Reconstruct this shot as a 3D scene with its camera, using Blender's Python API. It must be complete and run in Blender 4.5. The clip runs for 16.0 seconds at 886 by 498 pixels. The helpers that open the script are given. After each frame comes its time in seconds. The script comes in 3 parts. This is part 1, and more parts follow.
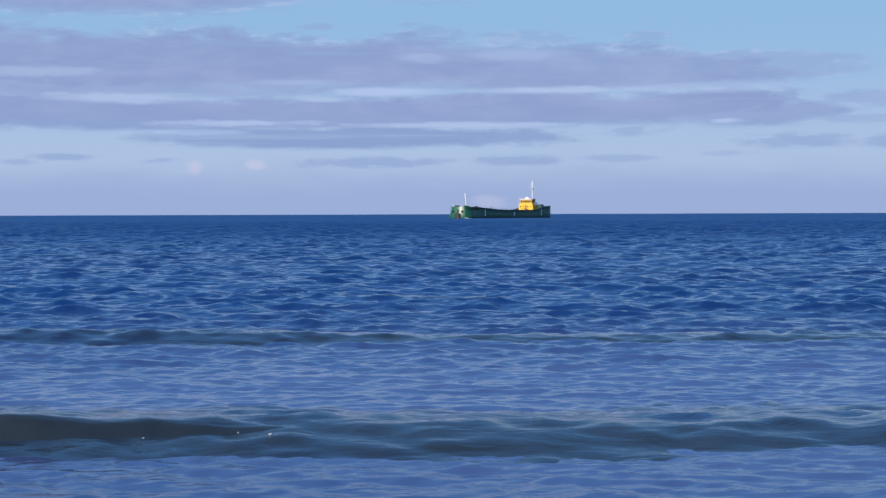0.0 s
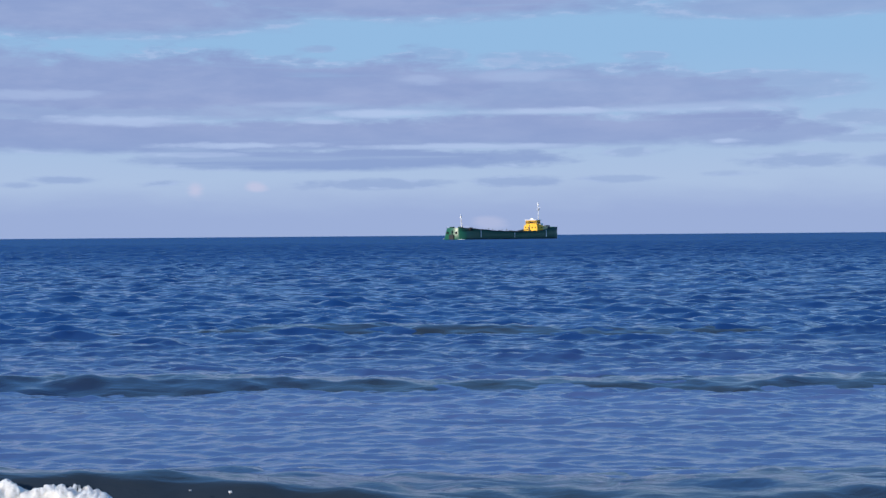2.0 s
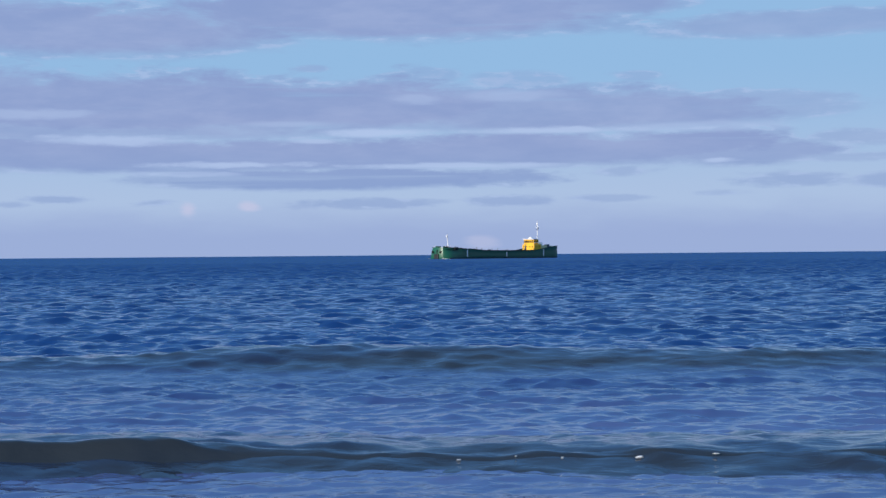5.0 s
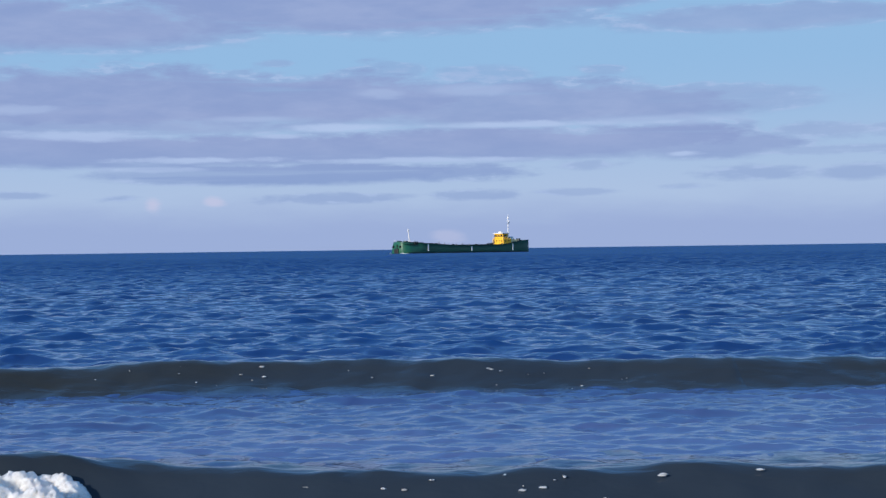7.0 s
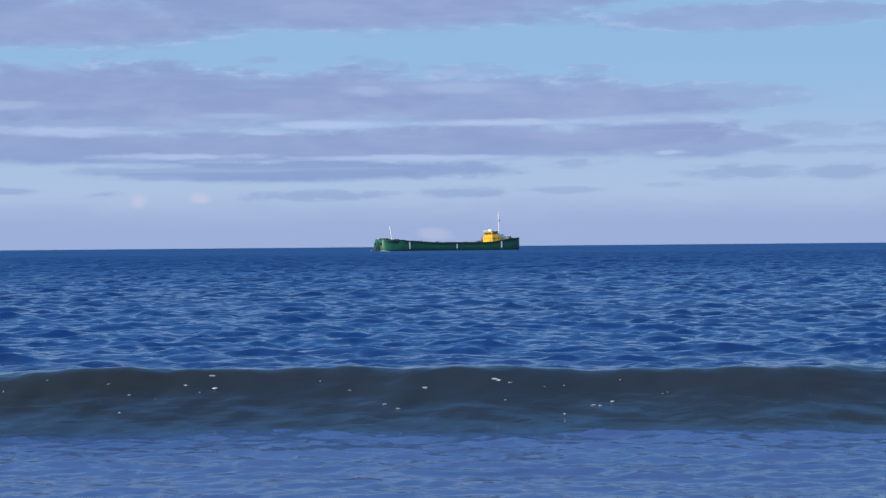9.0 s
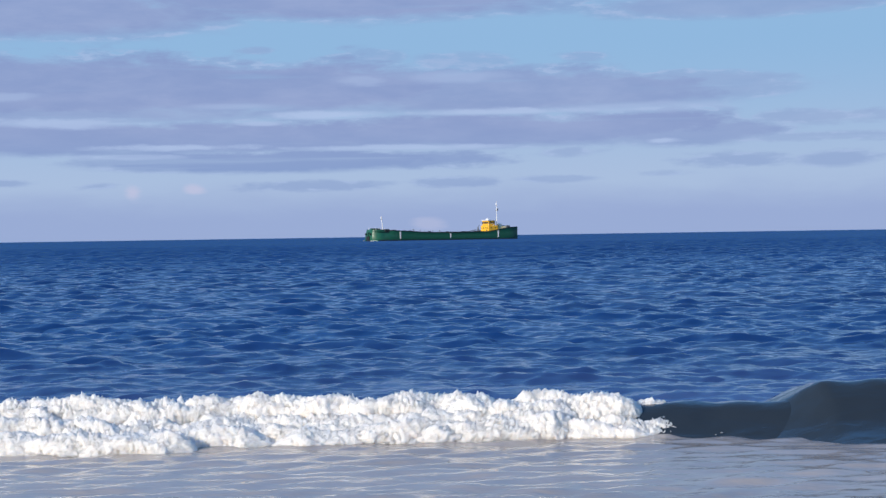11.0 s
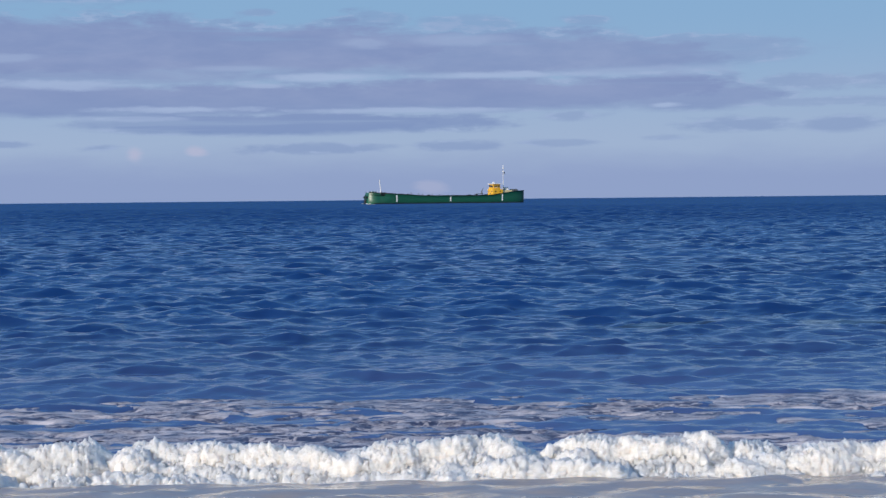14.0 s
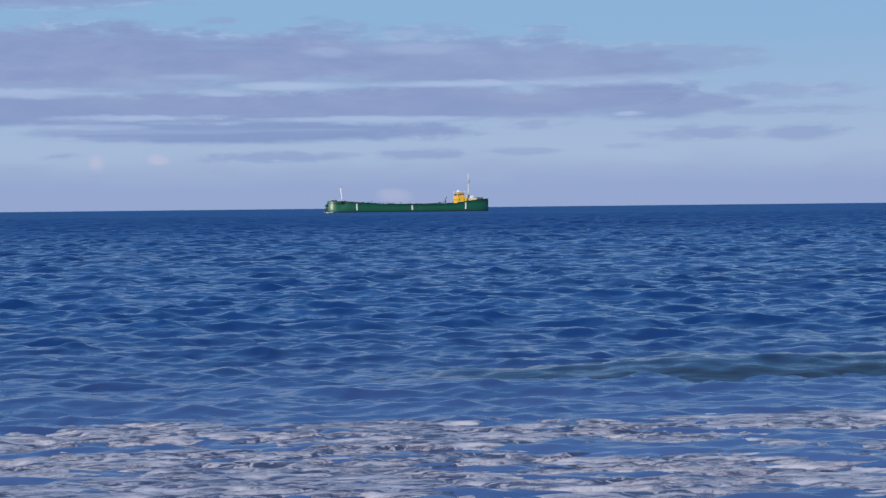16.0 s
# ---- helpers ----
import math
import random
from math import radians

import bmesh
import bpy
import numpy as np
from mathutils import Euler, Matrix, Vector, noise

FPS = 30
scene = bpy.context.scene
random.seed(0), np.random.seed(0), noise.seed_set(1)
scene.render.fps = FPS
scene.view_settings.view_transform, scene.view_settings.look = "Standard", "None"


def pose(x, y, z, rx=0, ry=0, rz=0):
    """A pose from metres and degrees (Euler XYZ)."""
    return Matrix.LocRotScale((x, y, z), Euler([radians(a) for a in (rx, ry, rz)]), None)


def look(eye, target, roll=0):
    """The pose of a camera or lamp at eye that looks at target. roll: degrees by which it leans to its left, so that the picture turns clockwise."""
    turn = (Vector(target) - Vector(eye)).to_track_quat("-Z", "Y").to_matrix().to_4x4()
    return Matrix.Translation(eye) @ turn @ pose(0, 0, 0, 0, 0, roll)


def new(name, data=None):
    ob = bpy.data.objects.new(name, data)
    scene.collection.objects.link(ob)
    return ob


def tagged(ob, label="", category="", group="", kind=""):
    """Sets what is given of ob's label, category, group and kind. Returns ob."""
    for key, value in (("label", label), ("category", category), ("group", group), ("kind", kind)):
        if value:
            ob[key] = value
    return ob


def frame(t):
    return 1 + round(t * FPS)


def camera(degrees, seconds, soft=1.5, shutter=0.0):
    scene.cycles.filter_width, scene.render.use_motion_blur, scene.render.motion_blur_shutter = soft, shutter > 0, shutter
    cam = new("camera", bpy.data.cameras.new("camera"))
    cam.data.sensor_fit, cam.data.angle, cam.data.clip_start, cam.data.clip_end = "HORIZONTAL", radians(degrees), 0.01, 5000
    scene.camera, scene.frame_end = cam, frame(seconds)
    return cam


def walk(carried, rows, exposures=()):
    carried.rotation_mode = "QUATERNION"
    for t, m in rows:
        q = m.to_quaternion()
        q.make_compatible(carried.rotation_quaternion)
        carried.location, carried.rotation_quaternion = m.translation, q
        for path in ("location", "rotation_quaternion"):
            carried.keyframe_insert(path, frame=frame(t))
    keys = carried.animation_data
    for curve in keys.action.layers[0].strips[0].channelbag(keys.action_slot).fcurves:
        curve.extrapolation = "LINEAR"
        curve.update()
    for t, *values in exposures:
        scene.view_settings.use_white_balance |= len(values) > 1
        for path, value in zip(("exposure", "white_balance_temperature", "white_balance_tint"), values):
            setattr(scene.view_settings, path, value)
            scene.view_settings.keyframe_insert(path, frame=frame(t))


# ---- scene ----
# ---- camera: a person stands on the beach with a zoomed lens ----
EYE = (0.0, 0.0, 2.4)
# seconds, turn to the right, tilt up, lean (degrees)
VIEW = [
    (0.0, -0.009, -1.231, -0.183),
    (0.5, -0.039, -1.192, -0.256),
    (1.0, -0.376, -1.006, -0.292),
    (1.5, -0.129, -0.703, -0.402),
    (2.0, -0.034, -0.492, -0.457),
    (2.5, 0.017, -0.453, -0.384),
    (3.0, 0.179, -0.487, -0.402),
    (3.5, 0.129, -0.556, -0.438),
    (4.0, 0.342, -0.536, -0.365),
    (4.5, 0.324, -0.076, -0.438),
    (4.7, 0.172, 0.179, -0.475),
    (6.8, 1.345, -0.003, -0.786),
    (7.0, 1.402, -0.027, -0.767),
    (7.5, 1.515, -0.012, -0.786),
    (8.0, 1.752, -0.037, -0.804),
    (8.5, 1.953, -0.105, -0.694),
    (9.0, 1.883, -0.115, -0.512),
    (9.2, 1.636, -0.076, -0.512),
    (11.3, 2.090, -0.712, -0.877),
    (11.5, 1.860, -0.908, -0.877),
    (12.0, 1.480, -1.163, -0.804),
    (12.5, 1.714, -1.300, -0.658),
    (13.0, 1.855, -1.774, -0.749),
    (13.5, 1.862, -1.808, -0.621),
    (14.0, 1.989, -1.745, -0.566),
    (14.5, 2.249, -1.730, -0.475),
    (15.0, 2.422, -1.701, -0.438),
    (15.5, 2.871, -1.647, -0.493),
    (16.0, 3.270, -1.466, -0.621),
]


def view_pose(turn, tilt, lean):
    a, e = radians(turn), radians(tilt)
    way = Vector((math.sin(a) * math.cos(e), math.cos(a) * math.cos(e), math.sin(e)))
    return look(EYE, Vector(EYE) + way * 100, lean)


cam = camera(30, 16.0, soft=1.45)
walk(cam, [(t, view_pose(a, e, r)) for t, a, e, r in VIEW], [(0, 0.0), (9.2, 0.0), (11.3, -0.08), (12.2, -0.27), (13.5, -0.26), (14.8, -0.24), (15.5, -0.22), (16, -0.15)])

# ---- sky and sun ----
SUN_WAY = Vector((-0.76, -0.65, 0.36)).normalized()
sun = new("sun", bpy.data.lights.new("sun", "SUN"))
sun.data.energy, sun.data.angle, sun.data.color = 5.0, radians(0.6), (1.0, 0.9, 0.78)
sun.matrix_world = look(SUN_WAY * 500, (0, 0, 0))


class Nodes:
    """Short hand for node trees."""

    def __init__(self, tree):
        self.tree = tree
        tree.nodes.clear()

    def put(self, socket, value):
        if isinstance(value, bpy.types.NodeSocket):
            self.tree.links.new(value, socket)
        elif value is not None:
            socket.default_value = value

    def make(self, kind, **settings):
        n = self.tree.nodes.new(kind)
        for k, v in settings.items():
            setattr(n, k, v)
        return n

    def math(self, op, a, b=None, c=None, clamp=False):
        n = self.make("ShaderNodeMath", operation=op, use_clamp=clamp)
        for s, v in zip(n.inputs, (a, b, c)):
            self.put(s, v)
        return n.outputs[0]

    def xyz(self, x, y, z):
        n = self.make("ShaderNodeCombineXYZ")
        for s, v in zip(n.inputs, (x, y, z)):
            self.put(s, v)
        return n.outputs[0]

    def split(self, v):
        n = self.make("ShaderNodeSeparateXYZ")
        self.put(n.inputs[0], v)
        return n.outputs

    def noise(self, vector, scale, detail=4, rough=0.5, distortion=0.0):
        n = self.make("ShaderNodeTexNoise")
        for k, v in (("Vector", vector), ("Scale", scale), ("Detail", detail), ("Roughness", rough), ("Distortion", distortion)):
            self.put(n.inputs[k], v)
        return n.outputs["Fac"]

    def range(self, v, a, b, c=0.0, d=1.0, smooth=True):
        n = self.make("ShaderNodeMapRange", interpolation_type="SMOOTHSTEP" if smooth else "LINEAR")
        for s, x in zip(n.inputs, (v, a, b, c, d)):
            self.put(s, x)
        return n.outputs[0]

    def mix(self, fac, a, b):
        n = self.make("ShaderNodeMix", data_type="RGBA")
        self.put(n.inputs[0], fac)
        self.put(n.inputs[6], a if isinstance(a, bpy.types.NodeSocket) else (*a, 1))
        self.put(n.inputs[7], b if isinstance(b, bpy.types.NodeSocket) else (*b, 1))
        return n.outputs[2]


# clouds in the sky ahead: place (right, up), half widths, weight; all in thousandths of a radian
CLOUDS = [
    (-205, 134, 118, 15, 1.0), (-300, 140, 90, 20, 0.9), (-20, 145, 128, 15, 1.1), (70, 150, 80, 9, 0.9), (216, 134, 82, 8, 0.7),
    (-175, 90, 180, 17, 1.0), (-40, 90, 90, 15, 1.0), (-200, 76, 150, 8, 0.8), (78, 86, 130, 13, 0.9), (180, 88, 80, 9, 0.55), (-290, 95, 90, 18, 0.9),
    (-150, 60, 215, 10, 1.05), (75, 63, 135, 10, 1.05), (185, 59, 55, 7, 0.85), (-310, 62, 90, 11, 1.0),
    (-70, 46, 110, 6.5, 1.1), (20, 46, 50, 4.5, 0.9),
    (212, 43, 34, 3.6, 0.6), (270, 42, 24, 5, 0.6), (111, 49, 18, 3.2, 0.5), (262, 67, 40, 4, 0.5), (250, 55, 60, 2.5, 0.45),
    (-226, 34, 18, 2.6, 0.6), (-252, 31, 12, 1.8, 0.5), (-169, 32, 13, 2.2, 0.55),
    (-33, 31, 38, 2.8, 0.6), (40, 32, 22, 2.8, 0.6), (109, 33, 22, 1.8, 0.45), (170, 35, 16, 1.8, 0.35),
    (-2, 107, 16, 4.5, 0.4), (50, 104, 30, 6, 0.35), (122, 106, 14, 2.6, 0.4), (-75, 112, 10, 2, 0.5),
]
# sunlit upper edges seen between the bands
STREAKS = [
    (-188, 69, 36, 2.6, 0.75), (-33, 73.5, 26, 2.2, 0.85), (70, 74, 42, 1.7, 0.8), (-120, 54.5, 40, 1.6, 0.8), (10, 53.5, 58, 1.4, 0.75),
    (-74, 68.5, 12, 1.3, 0.7), (169, 55, 9, 1.5, 0.8), (43, 95, 26, 3.0, 0.4), (-12, 94, 14, 2.6, 0.4), (-240, 84, 36, 2.4, 0.45),
    (150, 75, 40, 2.4, 0.4), (-150, 49, 30, 1.3, 0.5), (-90, 79, 26, 1.6, 0.35),
]
PUFFS = [(-149, 28, 4.5, 4.0, 0.75), (-113, 29.5, 5, 2.6, 0.75), (27, 7, 8, 3.6, 0.4)]


def build_sky():
    world = bpy.data.worlds.new("sky")
    scene.world = world
    world.use_nodes = True
    n = Nodes(world.node_tree)
    sky = n.make("ShaderNodeTexSky", sky_type="NISHITA", sun_disc=False)
    sky.sun_elevation, sky.sun_rotation = math.asin(SUN_WAY.z), math.atan2(SUN_WAY.x, SUN_WAY.y) % (2 * math.pi)
    sky.air_density, sky.dust_density, sky.ozone_density = 1.3, 0.4, 3.0
    gain = n.make("ShaderNodeVectorMath", operation="SCALE")
    n.put(gain.inputs[0], sky.outputs[0])
    gain.inputs["Scale"].default_value = SKY_GAIN
    x, y, z = n.split(n.make("ShaderNodeTexCoord").outputs["Generated"])
    u = n.math("ARCTAN2", x, y)
    v = n.math("ARCSINE", z)
    wisp = n.noise(n.xyz(n.math("MULTIPLY", u, 13), n.math("MULTIPLY", v, 48), 0), 1.0, 7, 0.58, 0.2)
    fine = n.noise(n.xyz(n.math("MULTIPLY", u, 42), n.math("MULTIPLY", v, 170), 3), 1.0, 5, 0.6)
    warp = n.math("ADD", n.math("MULTIPLY", n.math("SUBTRACT", wisp, 0.5), 1.7), n.math("MULTIPLY", n.math("SUBTRACT", fine, 0.5), 0.85))
    ragged = n.math("MULTIPLY", n.math("SUBTRACT", n.math("ADD", fine, wisp), 1.0), 3.6)
    total = None

    def spot(entry, warp, soft, flat=False):
        cu, cv, ru, rv, weight = entry
        a = n.math("DIVIDE", n.math("SUBTRACT", u, cu / 1000), ru / 1000)
        b = n.math("DIVIDE", n.math("SUBTRACT", v, cv / 1000), rv / 1000)
        r = n.math("SQRT", n.math("ADD", n.math("MULTIPLY", a, a), n.math("MULTIPLY", b, b)))
        # tops billow, bases stay nearly level
        if flat:
            warp = n.math("MULTIPLY", warp, n.range(b, -0.7, 0.5, 0.5, 1.15))
        r = n.math("ADD", r, warp)
        return n.math("MULTIPLY", n.range(r, 1 + soft, 1 - soft), weight)

    for c in CLOUDS:
        s = spot(c, n.math("MULTIPLY", ragged, 0.6) if c[3] < 5 else warp, 0.5 if c[3] < 5 else 0.32, c[3] >= 5)
        total = s if total is None else n.math("MAXIMUM", total, s)
    # further round and higher up the same broken layer goes on
    high = n.noise(n.xyz(n.math("MULTIPLY", u, 3), n.math("MULTIPLY", v, 10), 7), 1.0, 6, 0.6, 0.3)
    away = n.math("MAXIMUM", n.range(n.math("ABSOLUTE", u), 0.3, 0.5), n.range(v, 0.155, 0.22))
    total = n.math("MAXIMUM", total, n.math("MULTIPLY", n.math("MULTIPLY", n.range(high, 0.58, 0.74), 0.35), away))
    gaps = n.noise(n.xyz(n.math("MULTIPLY", u, 4), n.math("MULTIPLY", v, 120), 11), 1.0, 5, 0.55, 0.2)
    cover = n.math("MULTIPLY", n.math("MINIMUM", total, 1.0), n.range(gaps, 0.28, 0.42, 0.62, 1.0))
    clear = n.mix(n.range(v, 0.02, 0.12), PALE_SKY, BLUE_SKY)
    clear = n.mix(n.range(v, 0.13, 0.34), clear, MID_SKY)
    base = n.mix(n.range(v, 0.5, 1.2, 0.0, 0.8), clear, gain.outputs[0])
    shade = n.mix(n.range(n.math("ADD", wisp, n.math("MULTIPLY", fine, 0.4)), 0.5, 0.95), CLOUD_DARK, CLOUD_LIGHT)
    shade = n.mix(n.range(v, 0.035, 0.075), CLOUD_LOW, shade)
    # a low bank of haze with an uneven top lies on the horizon
    bank = n.math("ADD", v, n.math("MULTIPLY", n.math("SUBTRACT", wisp, 0.5), 0.02))
    base = n.mix(n.range(bank, 0.036, 0.010, 0.0, 0.7), base, HAZE)
    # thin bright rims along the lower and upper edges of the bands
    rim = n.math("MULTIPLY", n.range(cover, 0.05, 0.25), n.range(cover, 0.5, 0.3))
    base = n.mix(n.math("MULTIPLY", rim, n.range(fine, 0.45, 0.62, 0.0, 0.6)), base, RIM)
    base = n.mix(n.math("MULTIPLY", cover, 0.8), base, shade)
    for p in STREAKS:
        base = n.mix(spot(p, n.math("MULTIPLY", ragged, 0.7), 0.6), base, RIM)
    for p in PUFFS:
        base = n.mix(spot(p, n.math("MULTIPLY", ragged, 0.45), 0.65), base, PUFF)
    bg = n.make("ShaderNodeBackground")
    n.put(bg.inputs[0], base)
    bg.inputs[1].default_value = 1.0
    out = n.make("ShaderNodeOutputWorld")
    n.put(out.inputs[0], bg.outputs[0])


SKY_GAIN = 0.11
PALE_SKY, BLUE_SKY = (0.42, 0.54, 0.76), (0.29, 0.495, 0.76)
MID_SKY = (0.13, 0.36, 0.80)
HAZE = (0.295, 0.38, 0.66)
CLOUD_DARK, CLOUD_LIGHT, CLOUD_LOW = (0.25, 0.315, 0.585), (0.325, 0.385, 0.645), (0.22, 0.32, 0.60)
RIM, PUFF = (0.45, 0.57, 0.83), (0.55, 0.57, 0.77)
build_sky()


# ---- materials ----
def material(name):
    m = bpy.data.materials.new(name)
    m.use_nodes = True
    return m, Nodes(m.node_tree)


def finish(n, color, rough, metal=0.0, bump=None, strength=0.3, distance=0.01, ior=1.45, specular=0.5):
    b = n.make("ShaderNodeBsdfPrincipled")
    n.put(b.inputs["Base Color"], color if isinstance(color, bpy.types.NodeSocket) else (*color, 1))
    n.put(b.inputs["Roughness"], rough)
    n.put(b.inputs["Metallic"], metal)
    n.put(b.inputs["IOR"], ior)
    n.put(b.inputs["Specular IOR Level"], specular)
    if bump is not None:
        k = n.make("ShaderNodeBump")
        k.inputs["Strength"].default_value, k.inputs["Distance"].default_value = strength, distance
        n.put(k.inputs["Height"], bump)
        n.put(b.inputs["Normal"], k.outputs[0])
    out = n.make("ShaderNodeOutputMaterial")
    n.put(out.inputs[0], b.outputs[0])
    return b


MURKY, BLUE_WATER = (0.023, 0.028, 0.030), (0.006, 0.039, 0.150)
LEAN = 0.05  # mean slope towards the shore of what a low eye sees of a far sea


def water_material(name, wave=False, tone=None, gloss=0.5):
    m, n = material(name)
    pos = n.make("ShaderNodeTexCoord").outputs["Object"]
    x, y, z = n.split(pos)
    patch = n.noise(n.xyz(n.math("MULTIPLY", x, 0.10), n.math("MULTIPLY", y, 0.35), 0), 1.0, 4)
    wind = n.noise(n.xyz(n.math("MULTIPLY", x, 0.018), n.math("MULTIPLY", y, 0.05), 4), 1.0, 4)
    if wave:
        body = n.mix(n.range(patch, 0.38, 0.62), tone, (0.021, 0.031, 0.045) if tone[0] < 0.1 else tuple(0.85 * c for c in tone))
        # stirred sand tints the steep upper water; the foot's blue paints in reflected sky
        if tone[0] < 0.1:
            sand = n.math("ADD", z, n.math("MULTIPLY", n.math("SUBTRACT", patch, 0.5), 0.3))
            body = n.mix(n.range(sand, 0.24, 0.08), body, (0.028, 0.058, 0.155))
        rough = 0.08
        lean = n.math("MULTIPLY", y, 0.3)
    else:
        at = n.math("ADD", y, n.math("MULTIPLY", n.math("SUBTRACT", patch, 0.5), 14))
        # paler close to shore: reflected pale sky is put into the body colour
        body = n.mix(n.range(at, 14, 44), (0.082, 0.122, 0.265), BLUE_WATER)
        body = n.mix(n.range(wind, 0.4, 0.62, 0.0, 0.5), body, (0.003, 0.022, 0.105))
        rough = n.range(y, 20, 300, 0.09, 0.15)
        gloss = n.range(y, 60, 400, 0.5, 0.33)
        q = n.math("SUBTRACT", y, 150.0)
        lean = n.math("MULTIPLY", n.math("ADD", n.math("SQRT", n.math("ADD", n.math("MULTIPLY", q, q), 6000.0)), q), 2.7)
    # fine ripples; from a low eye the slopes that face the shore hide those that face away
    ripple = n.noise(n.xyz(n.math("MULTIPLY", x, 0.5), y, z), 2.6, 4, 0.5, 0.4)
    high = n.math("ADD", n.math("MULTIPLY", ripple, 0.035), n.math("MULTIPLY", lean, LEAN))
    finish(n, body, rough, 0.0, high, 1.0, 1.0, ior=1.333, specular=gloss)
    return m


def foam_material():
    m, n = material("foam")
    pos = n.make("ShaderNodeTexCoord").outputs["Object"]
    a = n.noise(pos, 12, 6, 0.7)
    b = n.noise(pos, 45, 4, 0.6)
    c = n.noise(pos, 4.5, 6, 0.7, 0.5)
    tone = n.mix(n.range(a, 0.3, 0.7), (0.82, 0.76, 0.69), (0.94, 0.89, 0.82))
    # thin places let the sandy water show
    tone = n.mix(n.range(c, 0.52, 0.70, 0.0, 0.5), tone, (0.52, 0.48, 0.42))
    p = finish(n, tone, 0.75, 0.0, n.math("ADD", a, n.math("MULTIPLY", b, 0.6)), 0.5, 0.03)
    p.inputs["Subsurface Weight"].default_value = 0.9
    p.inputs["Subsurface Radius"].default_value = (0.16, 0.15, 0.14)
    p.inputs["Subsurface Scale"].default_value = 1.0
    return m


def thin_foam_material():
    m, n = material("thin_foam")
    pos = n.make("ShaderNodeTexCoord").outputs["Object"]
    x, y, z = n.split(pos)
    a = n.noise(n.xyz(n.math("MULTIPLY", x, 0.8), n.math("MULTIPLY", y, 2.6), 0), 1.7, 7, 0.62, 1.0)
    b = n.noise(pos, 40, 4, 0.6)
    c = n.noise(n.xyz(n.math("MULTIPLY", x, 1.2), n.math("MULTIPLY", y, 3.0), 5), 2.4, 4, 0.55, 0.8)
    thread = n.range(n.math("ABSOLUTE", n.math("SUBTRACT", c, 0.5)), 0.06, 0.01, 0.0, 0.75)
    thick = n.math("MAXIMUM", thread, n.range(n.math("ADD", a, n.math("MULTIPLY", n.math("SUBTRACT", b, 0.5), 0.25)), 0.42, 0.66))
    tone = n.mix(thick, (0.045, 0.06, 0.12), (0.57, 0.535, 0.565))
    finish(n, tone, 0.45, 0.0, n.math("ADD", thick, n.math("MULTIPLY", b, 0.3)), 0.3, 0.015)
    return m


def paint(name, color, rough=0.4, wear=(0.16, 0.09, 0.05), amount=0.3, scale=0.9, coat=0.0):
    m, n = material(name)
    pos = n.make("ShaderNodeTexCoord").outputs["Object"]
    x, y, z = n.split(pos)
    streak = n.noise(n.xyz(n.math("MULTIPLY", x, 1.0), y, n.math("MULTIPLY", z, 0.25)), scale, 6, 0.65)
    grain = n.noise(pos, 7 * scale, 4, 0.6)
    tone = n.mix(n.range(grain, 0.3, 0.7, 0.0, 0.22), color, tuple(c * 0.6 for c in color))
    tone = n.mix(n.range(streak, 0.56, 0.74, 0.0, amount), tone, wear)
    p = finish(n, tone, n.range(streak, 0.3, 0.7, rough, rough + 0.15), 0.0, grain, 0.15, 0.02)
    p.inputs["Coat Weight"].default_value, p.inputs["Coat Roughness"].default_value = coat, 0.35
    p.inputs["Coat IOR"].default_value = 1.55
    return m


def sand_material():
    m, n = material("sand")
    pos = n.make("ShaderNodeTexCoord").outputs["Object"]
    a, b = n.noise(pos, 0.7, 5), n.noise(pos, 60, 5, 0.7)
    finish(n, n.mix(a, (0.20, 0.15, 0.10), (0.33, 0.26, 0.18)), 0.8, 0.0, n.math("ADD", a, b), 0.4, 0.02)
    return m


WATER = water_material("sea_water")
SANDY_WATER = water_material("backwash_water", True, (0.38, 0.335, 0.31), 0.5)
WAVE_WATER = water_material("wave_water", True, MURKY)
SWELL_WATER = water_material("swell_water", True, (0.012, 0.026, 0.072))
FOAM = foam_material()
THIN_FOAM = thin_foam_material()
GREEN = paint("green_hull_paint", (0.004, 0.092, 0.046), 0.38, (0.04, 0.11, 0.06), 0.45, 0.35, 0.35)
GREEN.node_tree.nodes["Principled BSDF"].inputs["Specular IOR Level"].default_value = 0.5
DARK_GREEN = paint("dark_green_paint", (0.012, 0.06, 0.045), 0.5)
BLACK = paint("black_boot_paint", (0.012, 0.014, 0.016), 0.5, (0.03, 0.035, 0.03))
YELLOW = paint("yellow_paint", (0.85, 0.47, 0.03), 0.4, (0.4, 0.2, 0.05), 0.3)
WHITE = paint("white_paint", (0.8, 0.8, 0.78), 0.4, (0.5, 0.42, 0.34), 0.35)
CREAM = paint("cream_paint", (0.75, 0.62, 0.34), 0.45, (0.35, 0.25, 0.15), 0.3)
GREY = paint("grey_steel", (0.10, 0.11, 0.12), 0.5)
GLASS, gn = material("dark_window_glass")
finish(gn, (0.01, 0.012, 0.015), 0.05)
SAND = sand_material()


